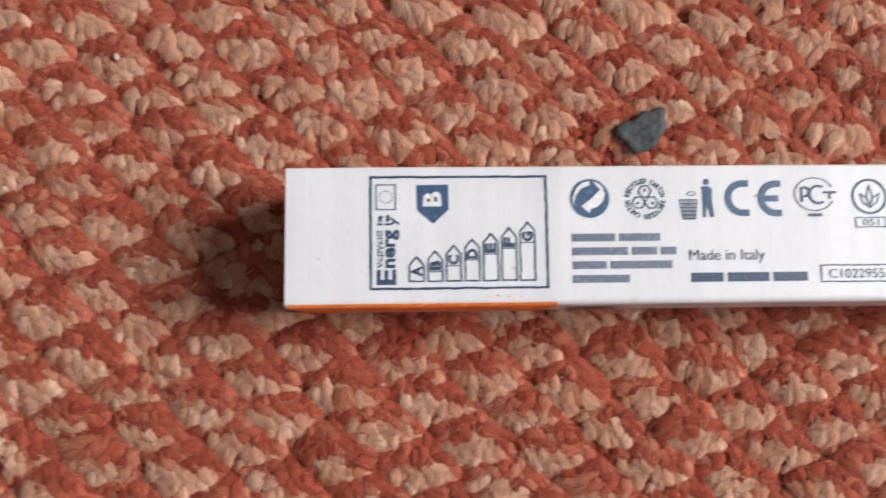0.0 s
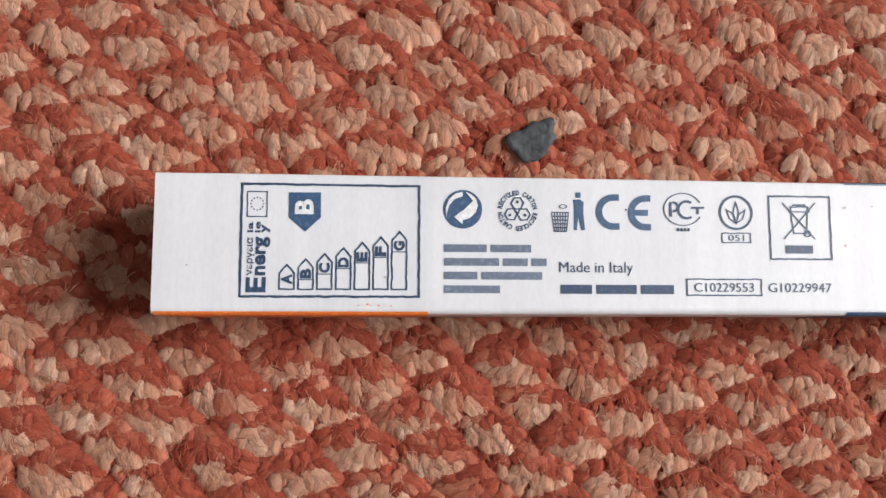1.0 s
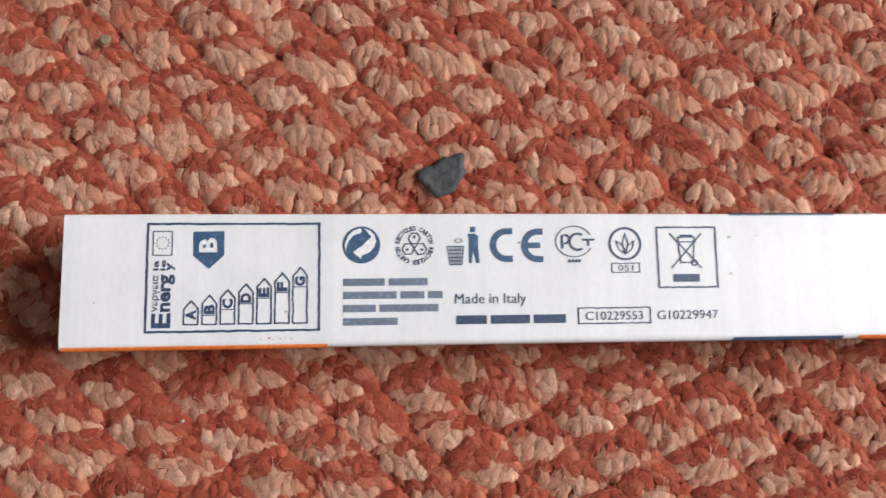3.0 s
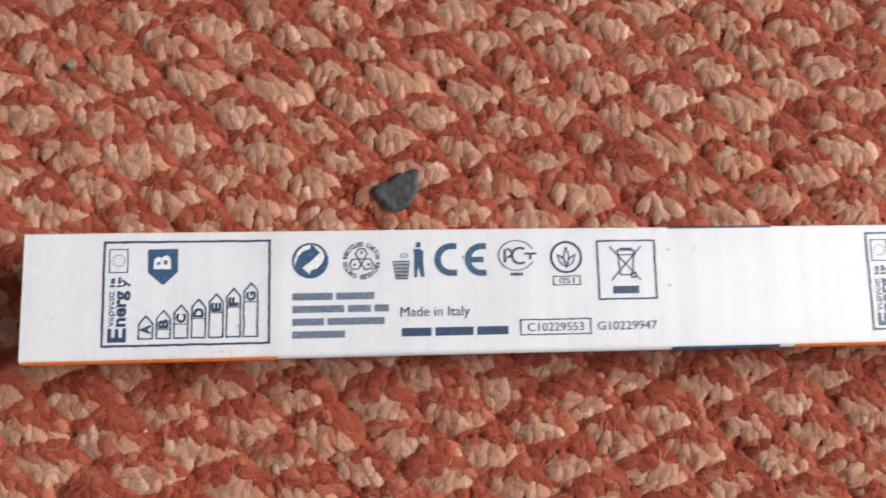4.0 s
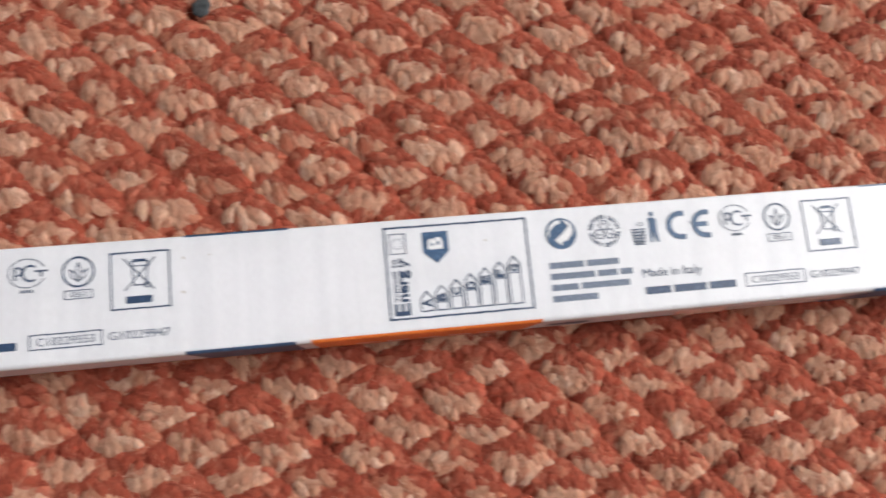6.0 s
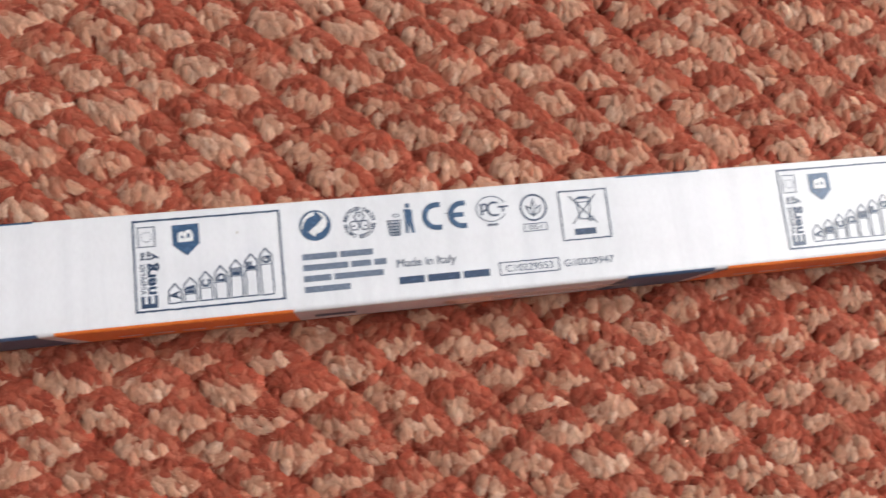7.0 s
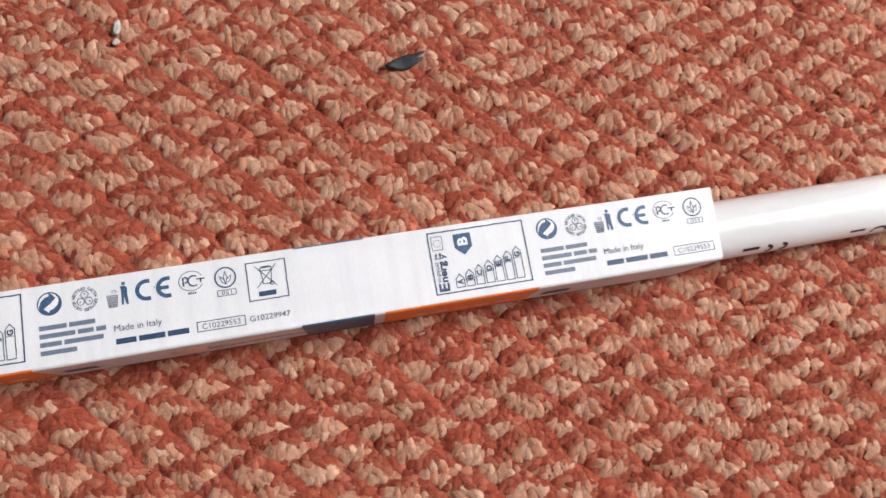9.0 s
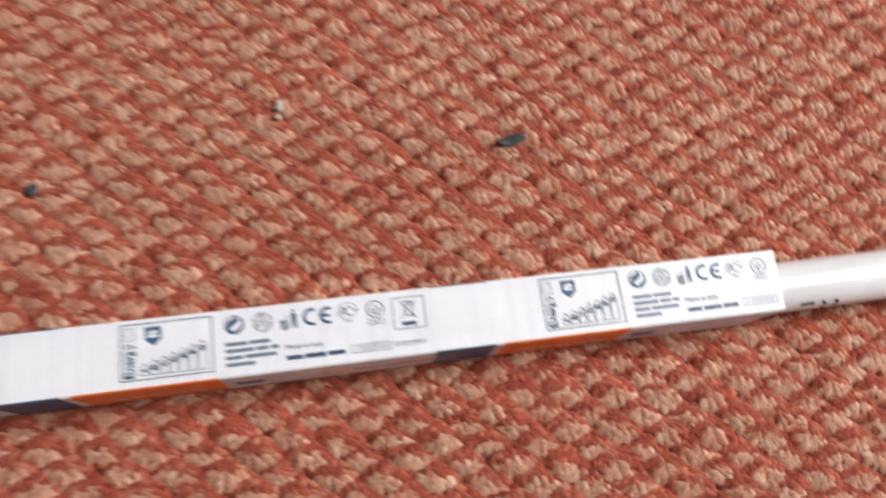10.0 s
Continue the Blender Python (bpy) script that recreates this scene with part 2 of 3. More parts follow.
class Ink:
    """Flat printed shapes in millimetres; y up, x along the carton."""

    def __init__(self):
        self.v, self.f = [], []

    def poly(self, pts):
        n = len(self.v)
        self.v += [(x, y) for x, y in pts]
        self.f.append(tuple(range(n, n + len(pts))))
        return self

    def rect(self, x0, y0, x1, y1):
        return self.poly([(x0, y0), (x1, y0), (x1, y1), (x0, y1)])

    def line(self, p, q, w):
        d = Vector((q[0] - p[0], q[1] - p[1])).normalized() * w / 2
        return self.poly([(p[0] + d.y, p[1] - d.x), (q[0] + d.y, q[1] - d.x), (q[0] - d.y, q[1] + d.x), (p[0] - d.y, p[1] + d.x)])

    def path(self, pts, w, closed=True):
        """A mitred stroke along the points, as one connected strip."""
        # long strokes waver a little, as the ink spreads unevenly
        rng, fine, last = random.Random(len(pts) + int(pts[0][0] * 10)), [], len(pts) if closed else len(pts) - 1
        for i in range(last):
            p, q = Vector(pts[i]), Vector(pts[(i + 1) % len(pts)])
            cuts = max(1, int((q - p).length / 0.55))
            across = Vector((-(q - p).y, (q - p).x)).normalized()
            fine += [tuple(p.lerp(q, k / cuts) + across * (rng.gauss(0, 0.028) if k else 0)) for k in range(cuts)]
        pts = fine if closed else fine + [tuple(pts[-1])]
        n, base = len(pts), len(self.v)
        for i in range(n):
            p = Vector(pts[i])
            a = (p - Vector(pts[i - 1])).normalized() if closed or i else (Vector(pts[1]) - p).normalized()
            b = (Vector(pts[(i + 1) % n]) - p).normalized() if closed or i < n - 1 else a
            side = Vector((-(a + b).y, (a + b).x)).normalized()
            m = side * min(2.5, 1 / max(0.3, side.dot(Vector((-a.y, a.x))))) * w * rng.uniform(0.42, 0.56)
            self.v += [(p.x + m.x, p.y + m.y), (p.x - m.x, p.y - m.y)]
        for i in range(n if closed else n - 1):
            k, q = base + 2 * i, base + 2 * ((i + 1) % n)
            self.f.append((k, k + 1, q + 1, q))
        return self

    def arc(self, cx, cy, r, w, a0=0, a1=360, sy=1.0, steps=28):
        base, whole = len(self.v), abs(a1 - a0) >= 360
        for k in range(steps + (0 if whole else 1)):
            t = radians(a0 + (a1 - a0) * k / steps)
            self.v += [(cx + s * math.cos(t), cy + sy * s * math.sin(t)) for s in (r - w / 2, r + w / 2)]
        for k in range(steps):
            p, q = base + 2 * k, base + 2 * ((k + 1) % steps if whole else k + 1)
            self.f.append((p, p + 1, q + 1, q))
        return self

    def disc(self, cx, cy, r, steps=16):
        return self.poly([(cx + r * math.cos(math.tau * k / steps), cy + r * math.sin(math.tau * k / steps)) for k in range(steps)])

    def text(self, words, x, y, width, height, turned=False, weight=0.0):
        """Letters fitted into a box with its lower left corner at x, y; turned: reading upwards."""
        cu = bpy.data.curves.new("letters", "FONT")
        cu.body, cu.offset, cu.resolution_u = words, weight, 3
        ob = bpy.data.objects.new("letters", cu)
        me = bpy.data.meshes.new_from_object(ob)
        pts = np.array([v.co[:2] for v in me.vertices])
        lo, hi = pts.min(0), pts.max(0)
        pts = (pts - lo) / (hi - lo)
        n = len(self.v)
        if turned:
            self.v += [(x + (1 - q[1]) * width, y + q[0] * height) for q in pts]
        else:
            self.v += [(x + q[0] * width, y + q[1] * height) for q in pts]
        self.f += [tuple(n + i for i in p.vertices) for p in me.polygons]
        bpy.data.objects.remove(ob)
        bpy.data.curves.remove(cu)
        return self

    def round_letter(self, letter, cx, cy, r, degrees, width, height):
        """One letter standing on a circle, its foot to the centre."""
        one = Ink().text(letter, -width / 2, r, width, height, weight=0.04)
        n, a = len(self.v), radians(degrees - 90)
        self.v += [(cx + x * math.cos(a) - y * math.sin(a), cy + x * math.sin(a) + y * math.cos(a)) for x, y in one.v]
        self.f += [tuple(n + i for i in f) for f in one.f]
        return self

    def on_top(self, name, parent, material=None, label="", lift=1.0):
        mat = material or LINE_INK
        me = mesh_of(name, [(x * MM, y * MM, W + lift * LIFT + 1e-6 * k) for (x, y), k in zip(self.v, self.order())], self.f, [mat], smooth=False)
        return self.finish(name, me, parent, label)

    def on_front(self, name, parent, material, label="", lift=1.0):
        me = mesh_of(name, [(x * MM, LEAN * (1 - z * MM / W) - BULGE - lift * LIFT - 0.07 * MM, z * MM) for x, z in self.v], self.f, [material], smooth=False)
        return self.finish(name, me, parent, label)

    def on_back(self, name, parent, material, label=""):
        me = mesh_of(name, [(x * MM, W + LEAN * (1 - z * MM / W) + 0.14 * MM, z * MM) for x, z in self.v], self.f, [material], smooth=False)
        return self.finish(name, me, parent, label)

    def order(self):
        """The number of its face for each corner, so that crossing strokes lie on one another."""
        turn = [0] * len(self.v)
        level, last = 0, -1
        for f in self.f:
            level += min(f) > last
            last = max(last, *f)
            for i in f:
                turn[i] = max(turn[i], min(level, 60))
        return turn

    def finish(self, name, me, parent, label):
        ob = new(name, me)
        ob.parent = parent
        return tagged(ob, label)


def energy_label(x):
    """The ruled label with its rating badge and seven pointed bars."""
    frame_ob = Ink().path([(x + 11.45, 1.97), (x + 35.27, 1.97), (x + 35.27, 17.1), (x + 11.45, 17.1)], 0.32).on_top("energy_label", carton, label="navy ruled energy rating label")
    Ink().path([(x + 12.2, 12.7), (x + 14.8, 12.7), (x + 14.8, 16.05), (x + 12.2, 16.05)], 0.16).on_top("flag_mark", frame_ob)
    stars = Ink()
    for k in range(12):
        stars.disc(x + 13.5 + 0.85 * math.cos(math.tau * k / 12), 14.4 + 0.85 * math.sin(math.tau * k / 12), 0.12, 5)
    stars.on_top("star_ring", frame_ob)
    Ink().text("E", x + 12.25, 2.5, 2.6, 2.05, True, 0.03).text("nerg", x + 13.4, 4.75, 1.95, 5.2, True, 0.035).text("y", x + 14.15, 10.45, 1.15, 1.2, True, 0.03).on_top("energy_word", frame_ob)
    small = Ink().text("\u03bd\u03b5\u03c1\u03b3\u03b5\u03b9\u03b1", x + 12.3, 4.75, 1.0, 5.1, True, 0.02)
    small.text("ia", x + 12.3, 10.5, 0.75, 1.45, True, 0.02).text("ie", x + 13.3, 10.5, 0.72, 1.5, True, 0.02)
    small.on_top("small_print", frame_ob)
    badge = Ink().poly([(x + 17.65, 16.0), (x + 17.72, 12.6), (x + 19.92, 10.7), (x + 22.0, 12.65), (x + 21.95, 16.05)]).on_top("rating_badge", frame_ob, NAVY, label="solid navy pointed rating badge")
    Ink().text("B", x + 18.5, 13.05, 2.5, 2.05, True, 0.035).on_top("badge_letter", frame_ob, WHITE_INK, "white letter", lift=2.2)
    for k, letter in enumerate("ABCDEFG"):
        c, top = x + 17.6 + 2.5 * k, 6.2 + 0.765 * k
        bar = Ink().path([(c - 0.98, 2.95), (c + 0.98, 2.95), (c + 0.98, top - 1.15), (c, top), (c - 0.98, top - 1.15)], 0.22)
        Ink().text(letter, c - 0.72, top - 2.6, 1.44, 1.35, True, 0.045).on_top("bar_letter", frame_ob, lift=1.4)
        if k > 0:
            Ink().line((c - 0.9, top - 2.75), (c + 0.9, top - 2.75), 0.13).on_top("bar_rule", frame_ob, lift=1.4)
        bar.on_top("rating_bar", frame_ob)


def marks(x):
    """The row of symbols and the lines of print beside the energy label."""
    # ring with two interlocked arrows
    cx, cy = x + 41.25, 14.0
    Ink().disc(cx, cy, 2.68, 40).on_top("recycling_dot", carton, NAVY)
    sweep = Ink().poly([(cx + u, cy + v) for u, v in ((-2.25, -1.15), (-2.38, 0.1), (-1.9, 1.35), (-1.1, 2.1), (-0.05, 2.4), (0.0, 1.75), (-1.1, 1.4), (-1.85, 0.55), (-2.2, -0.55))])
    sweep.poly([(cx + u, cy + v) for u, v in ((0.35, 2.4), (1.42, 1.17), (0.65, 0.4), (0.05, -0.2), (-0.2, -0.3), (-1.2, -1.08), (-0.05, -2.1), (0.0, -1.55), (1.0, -1.2), (1.8, -0.4), (2.08, 0.55), (1.83, 1.42), (1.2, 2.05))])
    sweep.on_top("recycling_arrow", carton, WHITE_INK, "white arrow", lift=2.4)
    # ring of small print round three chasing arrows
    cx, cy = x + 48.85, 13.88
    loop = Ink()
    for k, letter in enumerate("RECYCLED CARTON RECYCLED CARTON "):
        if letter != " ":
            loop.round_letter(letter, cx, cy, 2.12, 168 - 11.25 * k, 0.44, 0.7)
    for k in range(3):
        a = radians(90 + 120 * k)
        px, py = cx + 1.02 * math.cos(a), cy + 1.02 * math.sin(a)
        loop.path([(px + 0.88 * math.cos(a + s), py + 0.88 * math.sin(a + s)) for s in (0.5, 1.6, 2.7, 3.7, 4.8, 5.8)], 0.17)
        loop.line((px, py), (px + 0.4 * math.cos(a), py + 0.4 * math.sin(a)), 0.3)
    loop.on_top("carton_recycling_mark", carton)
    # litter basket and an upright slab beside it
    bin_mark = Ink()
    for k in range(7):
        bin_mark.line((x + 53.6 + 0.4 * k, 13.7), (x + 54.0 + 0.28 * k, 11.0), 0.13)
    for k in range(6):
        bin_mark.line((x + 53.55 + 0.08 * k, 13.7 - 0.53 * k), (x + 56.05 - 0.08 * k, 13.7 - 0.53 * k), 0.15)
    bin_mark.arc(x + 55.25, 14.55, 0.5, 0.16, sy=0.55)
    bin_mark.on_top("litter_basket_mark", carton)
    bin_mark = Ink().poly([(x + 56.75, 11.3), (x + 57.15, 11.25), (x + 57.35, 13.2), (x + 57.8, 11.25), (x + 58.3, 11.3), (x + 58.1, 13.6), (x + 58.15, 15.2), (x + 57.6, 15.6), (x + 56.6, 15.5), (x + 56.8, 14.9)])
    bin_mark.rect(x + 57.05, 15.8, x + 57.75, 16.55)
    bin_mark.on_top("litter_mark", carton, NAVY)
    # rounded conformity letters
    Ink().arc(x + 62.35, 13.87, 2.03, 0.92, 90, 270).rect(x + 62.35, 15.44, x + 63.2, 16.36).rect(x + 62.35, 11.38, x + 63.2, 12.3).on_top("conformity_mark", carton, NAVY)
    Ink().arc(x + 66.95, 13.8, 2.03, 0.92, 90, 270).rect(x + 66.95, 15.37, x + 67.7, 16.29).rect(x + 66.95, 11.31, x + 67.7, 12.23).rect(x + 65.3, 13.38, x + 67.3, 14.22).on_top("conformity_mark", carton, NAVY)
    Ink().disc(x + 64.15, 14.2, 0.14).on_top("speck", carton)
    # oval approval mark
    cx, cy = x + 72.35, 14.35
    oval = Ink().arc(cx, cy, 2.75, 0.17, 25, 335, 0.83)
    oval.path([(cx - 1.75, cy - 1.05), (cx - 1.75, cy + 1.0)], 0.36, False).arc(cx - 1.35, cy + 0.35, 0.62, 0.34, -100, 100)
    oval.arc(cx + 0.55, cy - 0.05, 1.2, 0.34, 55, 305).line((cx + 1.2, cy + 0.25), (cx + 3.1, cy + 0.25), 0.3).line((cx + 2.15, cy + 0.4), (cx + 2.15, cy - 0.65), 0.34)
    for k in range(4):
        oval.rect(cx - 0.95 + 0.5 * k, 11.25, cx - 0.6 + 0.5 * k, 11.7)
    oval.on_top("approval_mark", carton)
    # ring with a three-bladed leaf over a numbered plate
    cx, cy = x + 80.05, 13.98
    leaf = Ink().arc(cx, cy, 2.33, 0.33)
    for a in (40, 90, 140):
        ca, sa = math.cos(radians(a)), math.sin(radians(a))
        tip, base, k = (cx + 1.75 * ca, cy - 1.1 + (2.6 if a == 90 else 2.3) * sa), (cx, cy - 1.55), 0.42
        mid = ((tip[0] + base[0]) / 2, (tip[1] + base[1]) / 2)
        leaf.path([base, (mid[0] - k * sa, mid[1] + k * ca), tip, (mid[0] + k * sa, mid[1] - k * ca)], 0.17)
    leaf.on_top("leaf_mark", carton)
    Ink().path([(x + 77.95, 9.75), (x + 82.1, 9.75), (x + 82.1, 11.05), (x + 77.95, 11.05)], 0.16).text("051", x + 78.85, 9.98, 2.3, 0.85).on_top("number_plate", carton)
    # crossed-out waste bin, which the cut end leaves off the last repeat
    weee = Ink().path([(x + 84.95, 7.45), (x + 93.95, 7.45), (x + 93.95, 16.4), (x + 84.95, 16.4)], 0.26)
    weee.line((x + 86.9, 15.5), (x + 91.6, 10.3), 0.2).line((x + 91.8, 15.5), (x + 87.0, 10.3), 0.2)
    weee.path([(x + 88.1, 14.9), (x + 90.7, 14.9), (x + 90.35, 11.1), (x + 88.5, 11.1)], 0.2).line((x + 87.9, 14.2), (x + 91.0, 14.2), 0.18)
    weee.arc(x + 90.5, 11.1, 0.42, 0.2).rect(x + 88.4, 15.0, x + 90.4, 15.3)
    weee.rect(x + 87.2, 8.25, x + 91.2, 9.4)
    if x < 230:
        weee.on_top("crossed_bin_mark", carton)
    # lines that stay as plain bars
    for row, words in enumerate(((5.9, 5.6), (7.6, 3.4, 2.1), (4.6, 8.4), (7.7,))):
        at, y = x + 38.65, 8.15 - 1.87 * row
        for w in words:
            line = Ink()
            line.rect(at, y - 0.05, at + w, y + 1.0)
            line.on_top("print_bar", carton, THIN_INK, "fine printed bar")
            at += w + 0.55
    Ink().text("Made in Italy", x + 54.6, 4.93, 10.4, 1.9, weight=0.0).on_top("origin_line", carton)
    at = x + 54.75
    for w in (4.4, 5.7, 4.7):
        Ink().rect(at, 2.45, at + w, 3.7).on_top("print_bar", carton, LINE_INK, "bold printed bar")
        at += w + 0.6


def codes(x):
    plate = Ink().path([(x + 72.62, 2.3), (x + 83.4, 2.3), (x + 83.4, 4.53), (x + 72.62, 4.53)], 0.2)
    plate.text("C10229553", x + 73.7, 2.78, 8.6, 1.25).on_top("code_plate", carton)
    if x < 230:
        Ink().text("G10229947", x + 84.45, 2.75, 9.25, 1.3).on_top("code_line", carton)


def front_band(name, x0, x1, material, label):
    """Solid ink from the foot of the front panel up over its soft fold."""
    off, verts, n = 0.1 * MM, [], 8
    rows = [(LEAN * (1 - 0.7 * MM / W) - BULGE - off, 0.7 * MM)]
    for k in range(n):
        a = radians(180 - 62 * k / (n - 1))
        z = W - FOLD + (FOLD + off) * math.sin(a)
        rows.append((FOLD - BULGE + (FOLD + off) * math.cos(a) + LEAN * (1 - z / W), z))
    cuts = 12
    for y, z in rows:
        for i in range(cuts + 1):
            verts.append(((x0 + (x1 - x0) * i / cuts) * MM, y, z))
    faces = [(r * (cuts + 1) + i, r * (cuts + 1) + i + 1, (r + 1) * (cuts + 1) + i + 1, (r + 1) * (cuts + 1) + i) for r in range(len(rows) - 1) for i in range(cuts)]
    ob = new(name, mesh_of(name, verts, faces, [material]))
    ob.parent = carton
    tagged(ob, label)


def front_print(x):
    front_band("orange_band", max(0.3, x - 1.45), x + 36.5, ORANGE, "orange printed band")
    for k in range(5):
        Ink().rect(x + 5.5 + 5.4 * k, 7.2, x + 9.4 + 5.4 * k, 8.6).on_front("print_bar", carton, WHITE_INK, "white printed bar", lift=3.0)
    Ink().rect(x + 39.6, 6.2, x + 47.0, 10.5).on_front("print_bar", carton, NAVY)
    if x < 230:
        front_band("navy_band", x + 95.9, x + 113.0, NAVY, "navy printed band")
        Ink().rect(x + 96.3, 0.7, x + 112.9, 18.0).on_back("navy_band", carton, NAVY, "navy printed band")
        Ink().rect(x + 96.3, 18.18, x + 112.9, 18.42).on_top("navy_edge", carton, NAVY)


for i in range(3):
    X = i * PERIOD / MM
    energy_label(X)
    front_print(X)
    marks(X)
    codes(X)

for fx, fy, fr in ((27.2, 0.8, 0.1), (28.4, 0.95, 0.12), (28.8, 0.75, 0.08), (29.5, 1.05, 0.06), (29.9, 0.8, 0.12), (30.6, 0.95, 0.06), (31.5, 0.75, 0.1), (34.2, 0.8, 0.07)):
    Ink().poly([(fx - fr, fy - fr * 0.6), (fx + fr * 0.8, fy - fr), (fx + fr, fy + fr * 0.7), (fx - fr * 0.5, fy + fr)]).on_top("ink_fleck", carton, ORANGE, "stray orange ink fleck", lift=1.5)
SPECKS = ((96.2, 14.9, 0.22), (100.3, 15.1, 0.16), (96.0, 9.4, 0.25), (145.2, 13.9, 0.2), (207.5, 12.4, 0.15), (4.5, 6.1, 0.16), (30.7, 4.6, 0.2))
for sx, sy, sr in SPECKS:
    Ink().disc(sx, sy, sr, 7).on_top("speck", carton, GREY_CARD, "small grey-brown dirt speck", lift=1.5)

# ---- the lamp tube ----
tube = tagged(new("fluorescent_tube"), "thin white glass fluorescent tube sliding out of the carton", "lamp tube")
tube.matrix_world = pose(180 * MM, 6.9 * MM, 8.55 * MM, 0, 0, 0.55)
R = 8.0 * MM


def lathe(profile, steps=48):
    """A turned shape about the x axis from (x, radius) pairs."""
    bm = bmesh.new()
    rings = [[bm.verts.new((x * MM, r * MM * math.cos(math.tau * k / steps), r * MM * math.sin(math.tau * k / steps))) for k in range(steps)] for x, r in profile]
    for a, b in zip(rings, rings[1:]):
        for k in range(steps):
            j = (k + 1) % steps
            bm.faces.new((a[k], a[j], b[j], b[k]))
    bm.faces.new(rings[0][::-1])
    bm.faces.new(rings[-1])
    bmesh.ops.recalc_face_normals(bm, faces=bm.faces)
    return bm


part("glass_tube", lathe([(9, 7.2), (9.6, 8.0), (60, 8.0), (150, 8.0), (279, 8.0), (279.6, 7.2)]), GLASS, tube, smooth=True)
for a, b in ((0, 9.4), (288, 278.8)):
    s = 1 if b > a else -1
    cap = part("end_cap", lathe([(a, 6.6), (a + 0.8 * s, 7.9), (a + 3 * s, 8.15), (b - 0.6 * s, 8.15), (b, 8.02)]), METAL, tube, "crimped metal end cap", smooth=True)
    for dy in (-2.5, 2.5):
        bm = lathe([(a - 6.8 * s, 0.7), (a - 6.4 * s, 1.15), (a + 0.2 * s, 1.15)], 12)
        bmesh.ops.translate(bm, verts=bm.verts, vec=(0, dy * MM, 0))
        part("pin", bm, BRASS, tube, smooth=True)


def stamp(shape, name):
    """Wraps a flat shape in millimetres round the glass: x along it, y as degrees from the crown towards the front."""
    me = mesh_of(name, [(x * MM, -(R + 0.06 * MM) * math.sin(radians(a)), (R + 0.06 * MM) * math.cos(radians(a))) for x, a in shape.v], shape.f, [BLACK], smooth=False)
    ob = new(name, me)
    ob.parent = tube


D = 360 / (math.tau * 8.0)
stamp(Ink().rect(148.2, 55, 152.9, 63.5), "stamp_bar")
for cx in (155.8, 160.1):
    stamp(Ink().arc(cx - 0.3, 67, 1.3, 0.95, -95, 95, D, 10), "stamp_curl")
stamp(Ink().rect(179.8, 56, 184.3, 62), "stamp_bar")
stamp(Ink().arc(188.9, 72, 2.2, 0.7, 180, 360, D * 0.9, 12), "stamp_curl")
stamp(Ink().rect(187.4, 57.5, 192.6, 62), "stamp_bar")

# ---- litter on the carpet ----


def chip(name, x, y, rx, ry, turn, dents, material, thick, label, category, curl=0.4, seed=1):
    """A thin broken flake with an uneven outline; dents: (degrees, depth, width)."""
    rng = random.Random(seed)
    n, rings, verts, faces = 40, 4, [], []
    phase = [rng.uniform(0, 6.28) for _ in range(3)]
    for side in (1, -1):
        for k in range(rings + 1):
            for i in range(n):
                a = math.tau * i / n
                r = 1 + 0.05 * math.sin(3 * a + phase[0]) + 0.03 * math.sin(7 * a + phase[1]) + 0.02 * math.sin(13 * a + phase[2])
                for deg, depth, wide in dents:
                    d = (math.degrees(a) - deg + 180) % 360 - 180
                    r += depth * math.exp(-((d / wide) ** 2))
                f = (k + 0.001) / rings
                px, py = rx * r * f * math.cos(a), ry * r * f * math.sin(a)
                bend = curl * (0.5 * (px / rx) ** 2 - 0.3 * (py / ry) ** 2 + 0.25 * math.sin(px * 0.9 + py * 0.6))
                verts.append((px * MM, py * MM, (bend + side * thick / 2 * (1 - 0.35 * f ** 4)) * MM))
    half = (rings + 1) * n
    for k in range(rings):
        for i in range(n):
            j = (i + 1) % n
            a, b = k * n, (k + 1) * n
            faces.append((a + i, b + i, b + j, a + j))
            faces.append((half + a + i, half + a + j, half + b + j, half + b + i))
    o = rings * n
    faces += [(o + i, half + o + i, half + o + (i + 1) % n, o + (i + 1) % n) for i in range(n)]
    ob = new(name, mesh_of(name, verts, faces, [material]))
    ob.matrix_world = pose(x * MM, y * MM, 0.5 * MM, 2, -3, turn)
    return tagged(ob, label, category)


chip("flake", 54.6, 28.4, 3.9, 3.3, 12, [(40, 0.42, 16), (112, -0.36, 34), (165, 0.24, 17), (265, 0.1, 30), (330, -0.1, 25), (75, 0.12, 9), (215, -0.08, 10)], CHIP, 0.28, "dark slate-grey broken flake lying on the carpet", "flake", 0.5, 3)
chip("flake", 97.0, 67.4, 1.75, 1.95, -20, [(60, 0.1, 30), (250, 0.12, 30)], CHIP, 0.5, "small rounded grey flake lying on the carpet", "flake", 0.2, 5)
chip("flake", 250.0, 70.9, 4.6, 2.0, 8, [(28, 0.5, 13), (-16, 0.2, 12), (6, -0.3, 9), (180, 0.3, 20), (110, -0.2, 30), (275, 0.15, 30)], DARK_CHIP, 0.5, "elongated black torn flake lying on the carpet", "flake", 0.5, 8)
chip("lint_tuft", 173.7, 90.0, 0.95, 1.9, -15, [(80, 0.2, 30), (190, -0.2, 30)], LINT, 1.2, "small white fluff of lint on the carpet", "lint", 0.5, 11)
chip("lint_tuft", 173.2, 85.9, 0.9, 0.75, 20, [(200, 0.2, 30)], LINT, 1.0, "small white fluff of lint on the carpet", "lint", 0.3, 12)
chip("lint_tuft", -2.5, 51.6, 0.9, 0.7, 30, [(100, 0.3, 40)], GREEN_LINT, 0.9, "small greenish fluff of lint on the carpet", "lint", 0.3, 13)
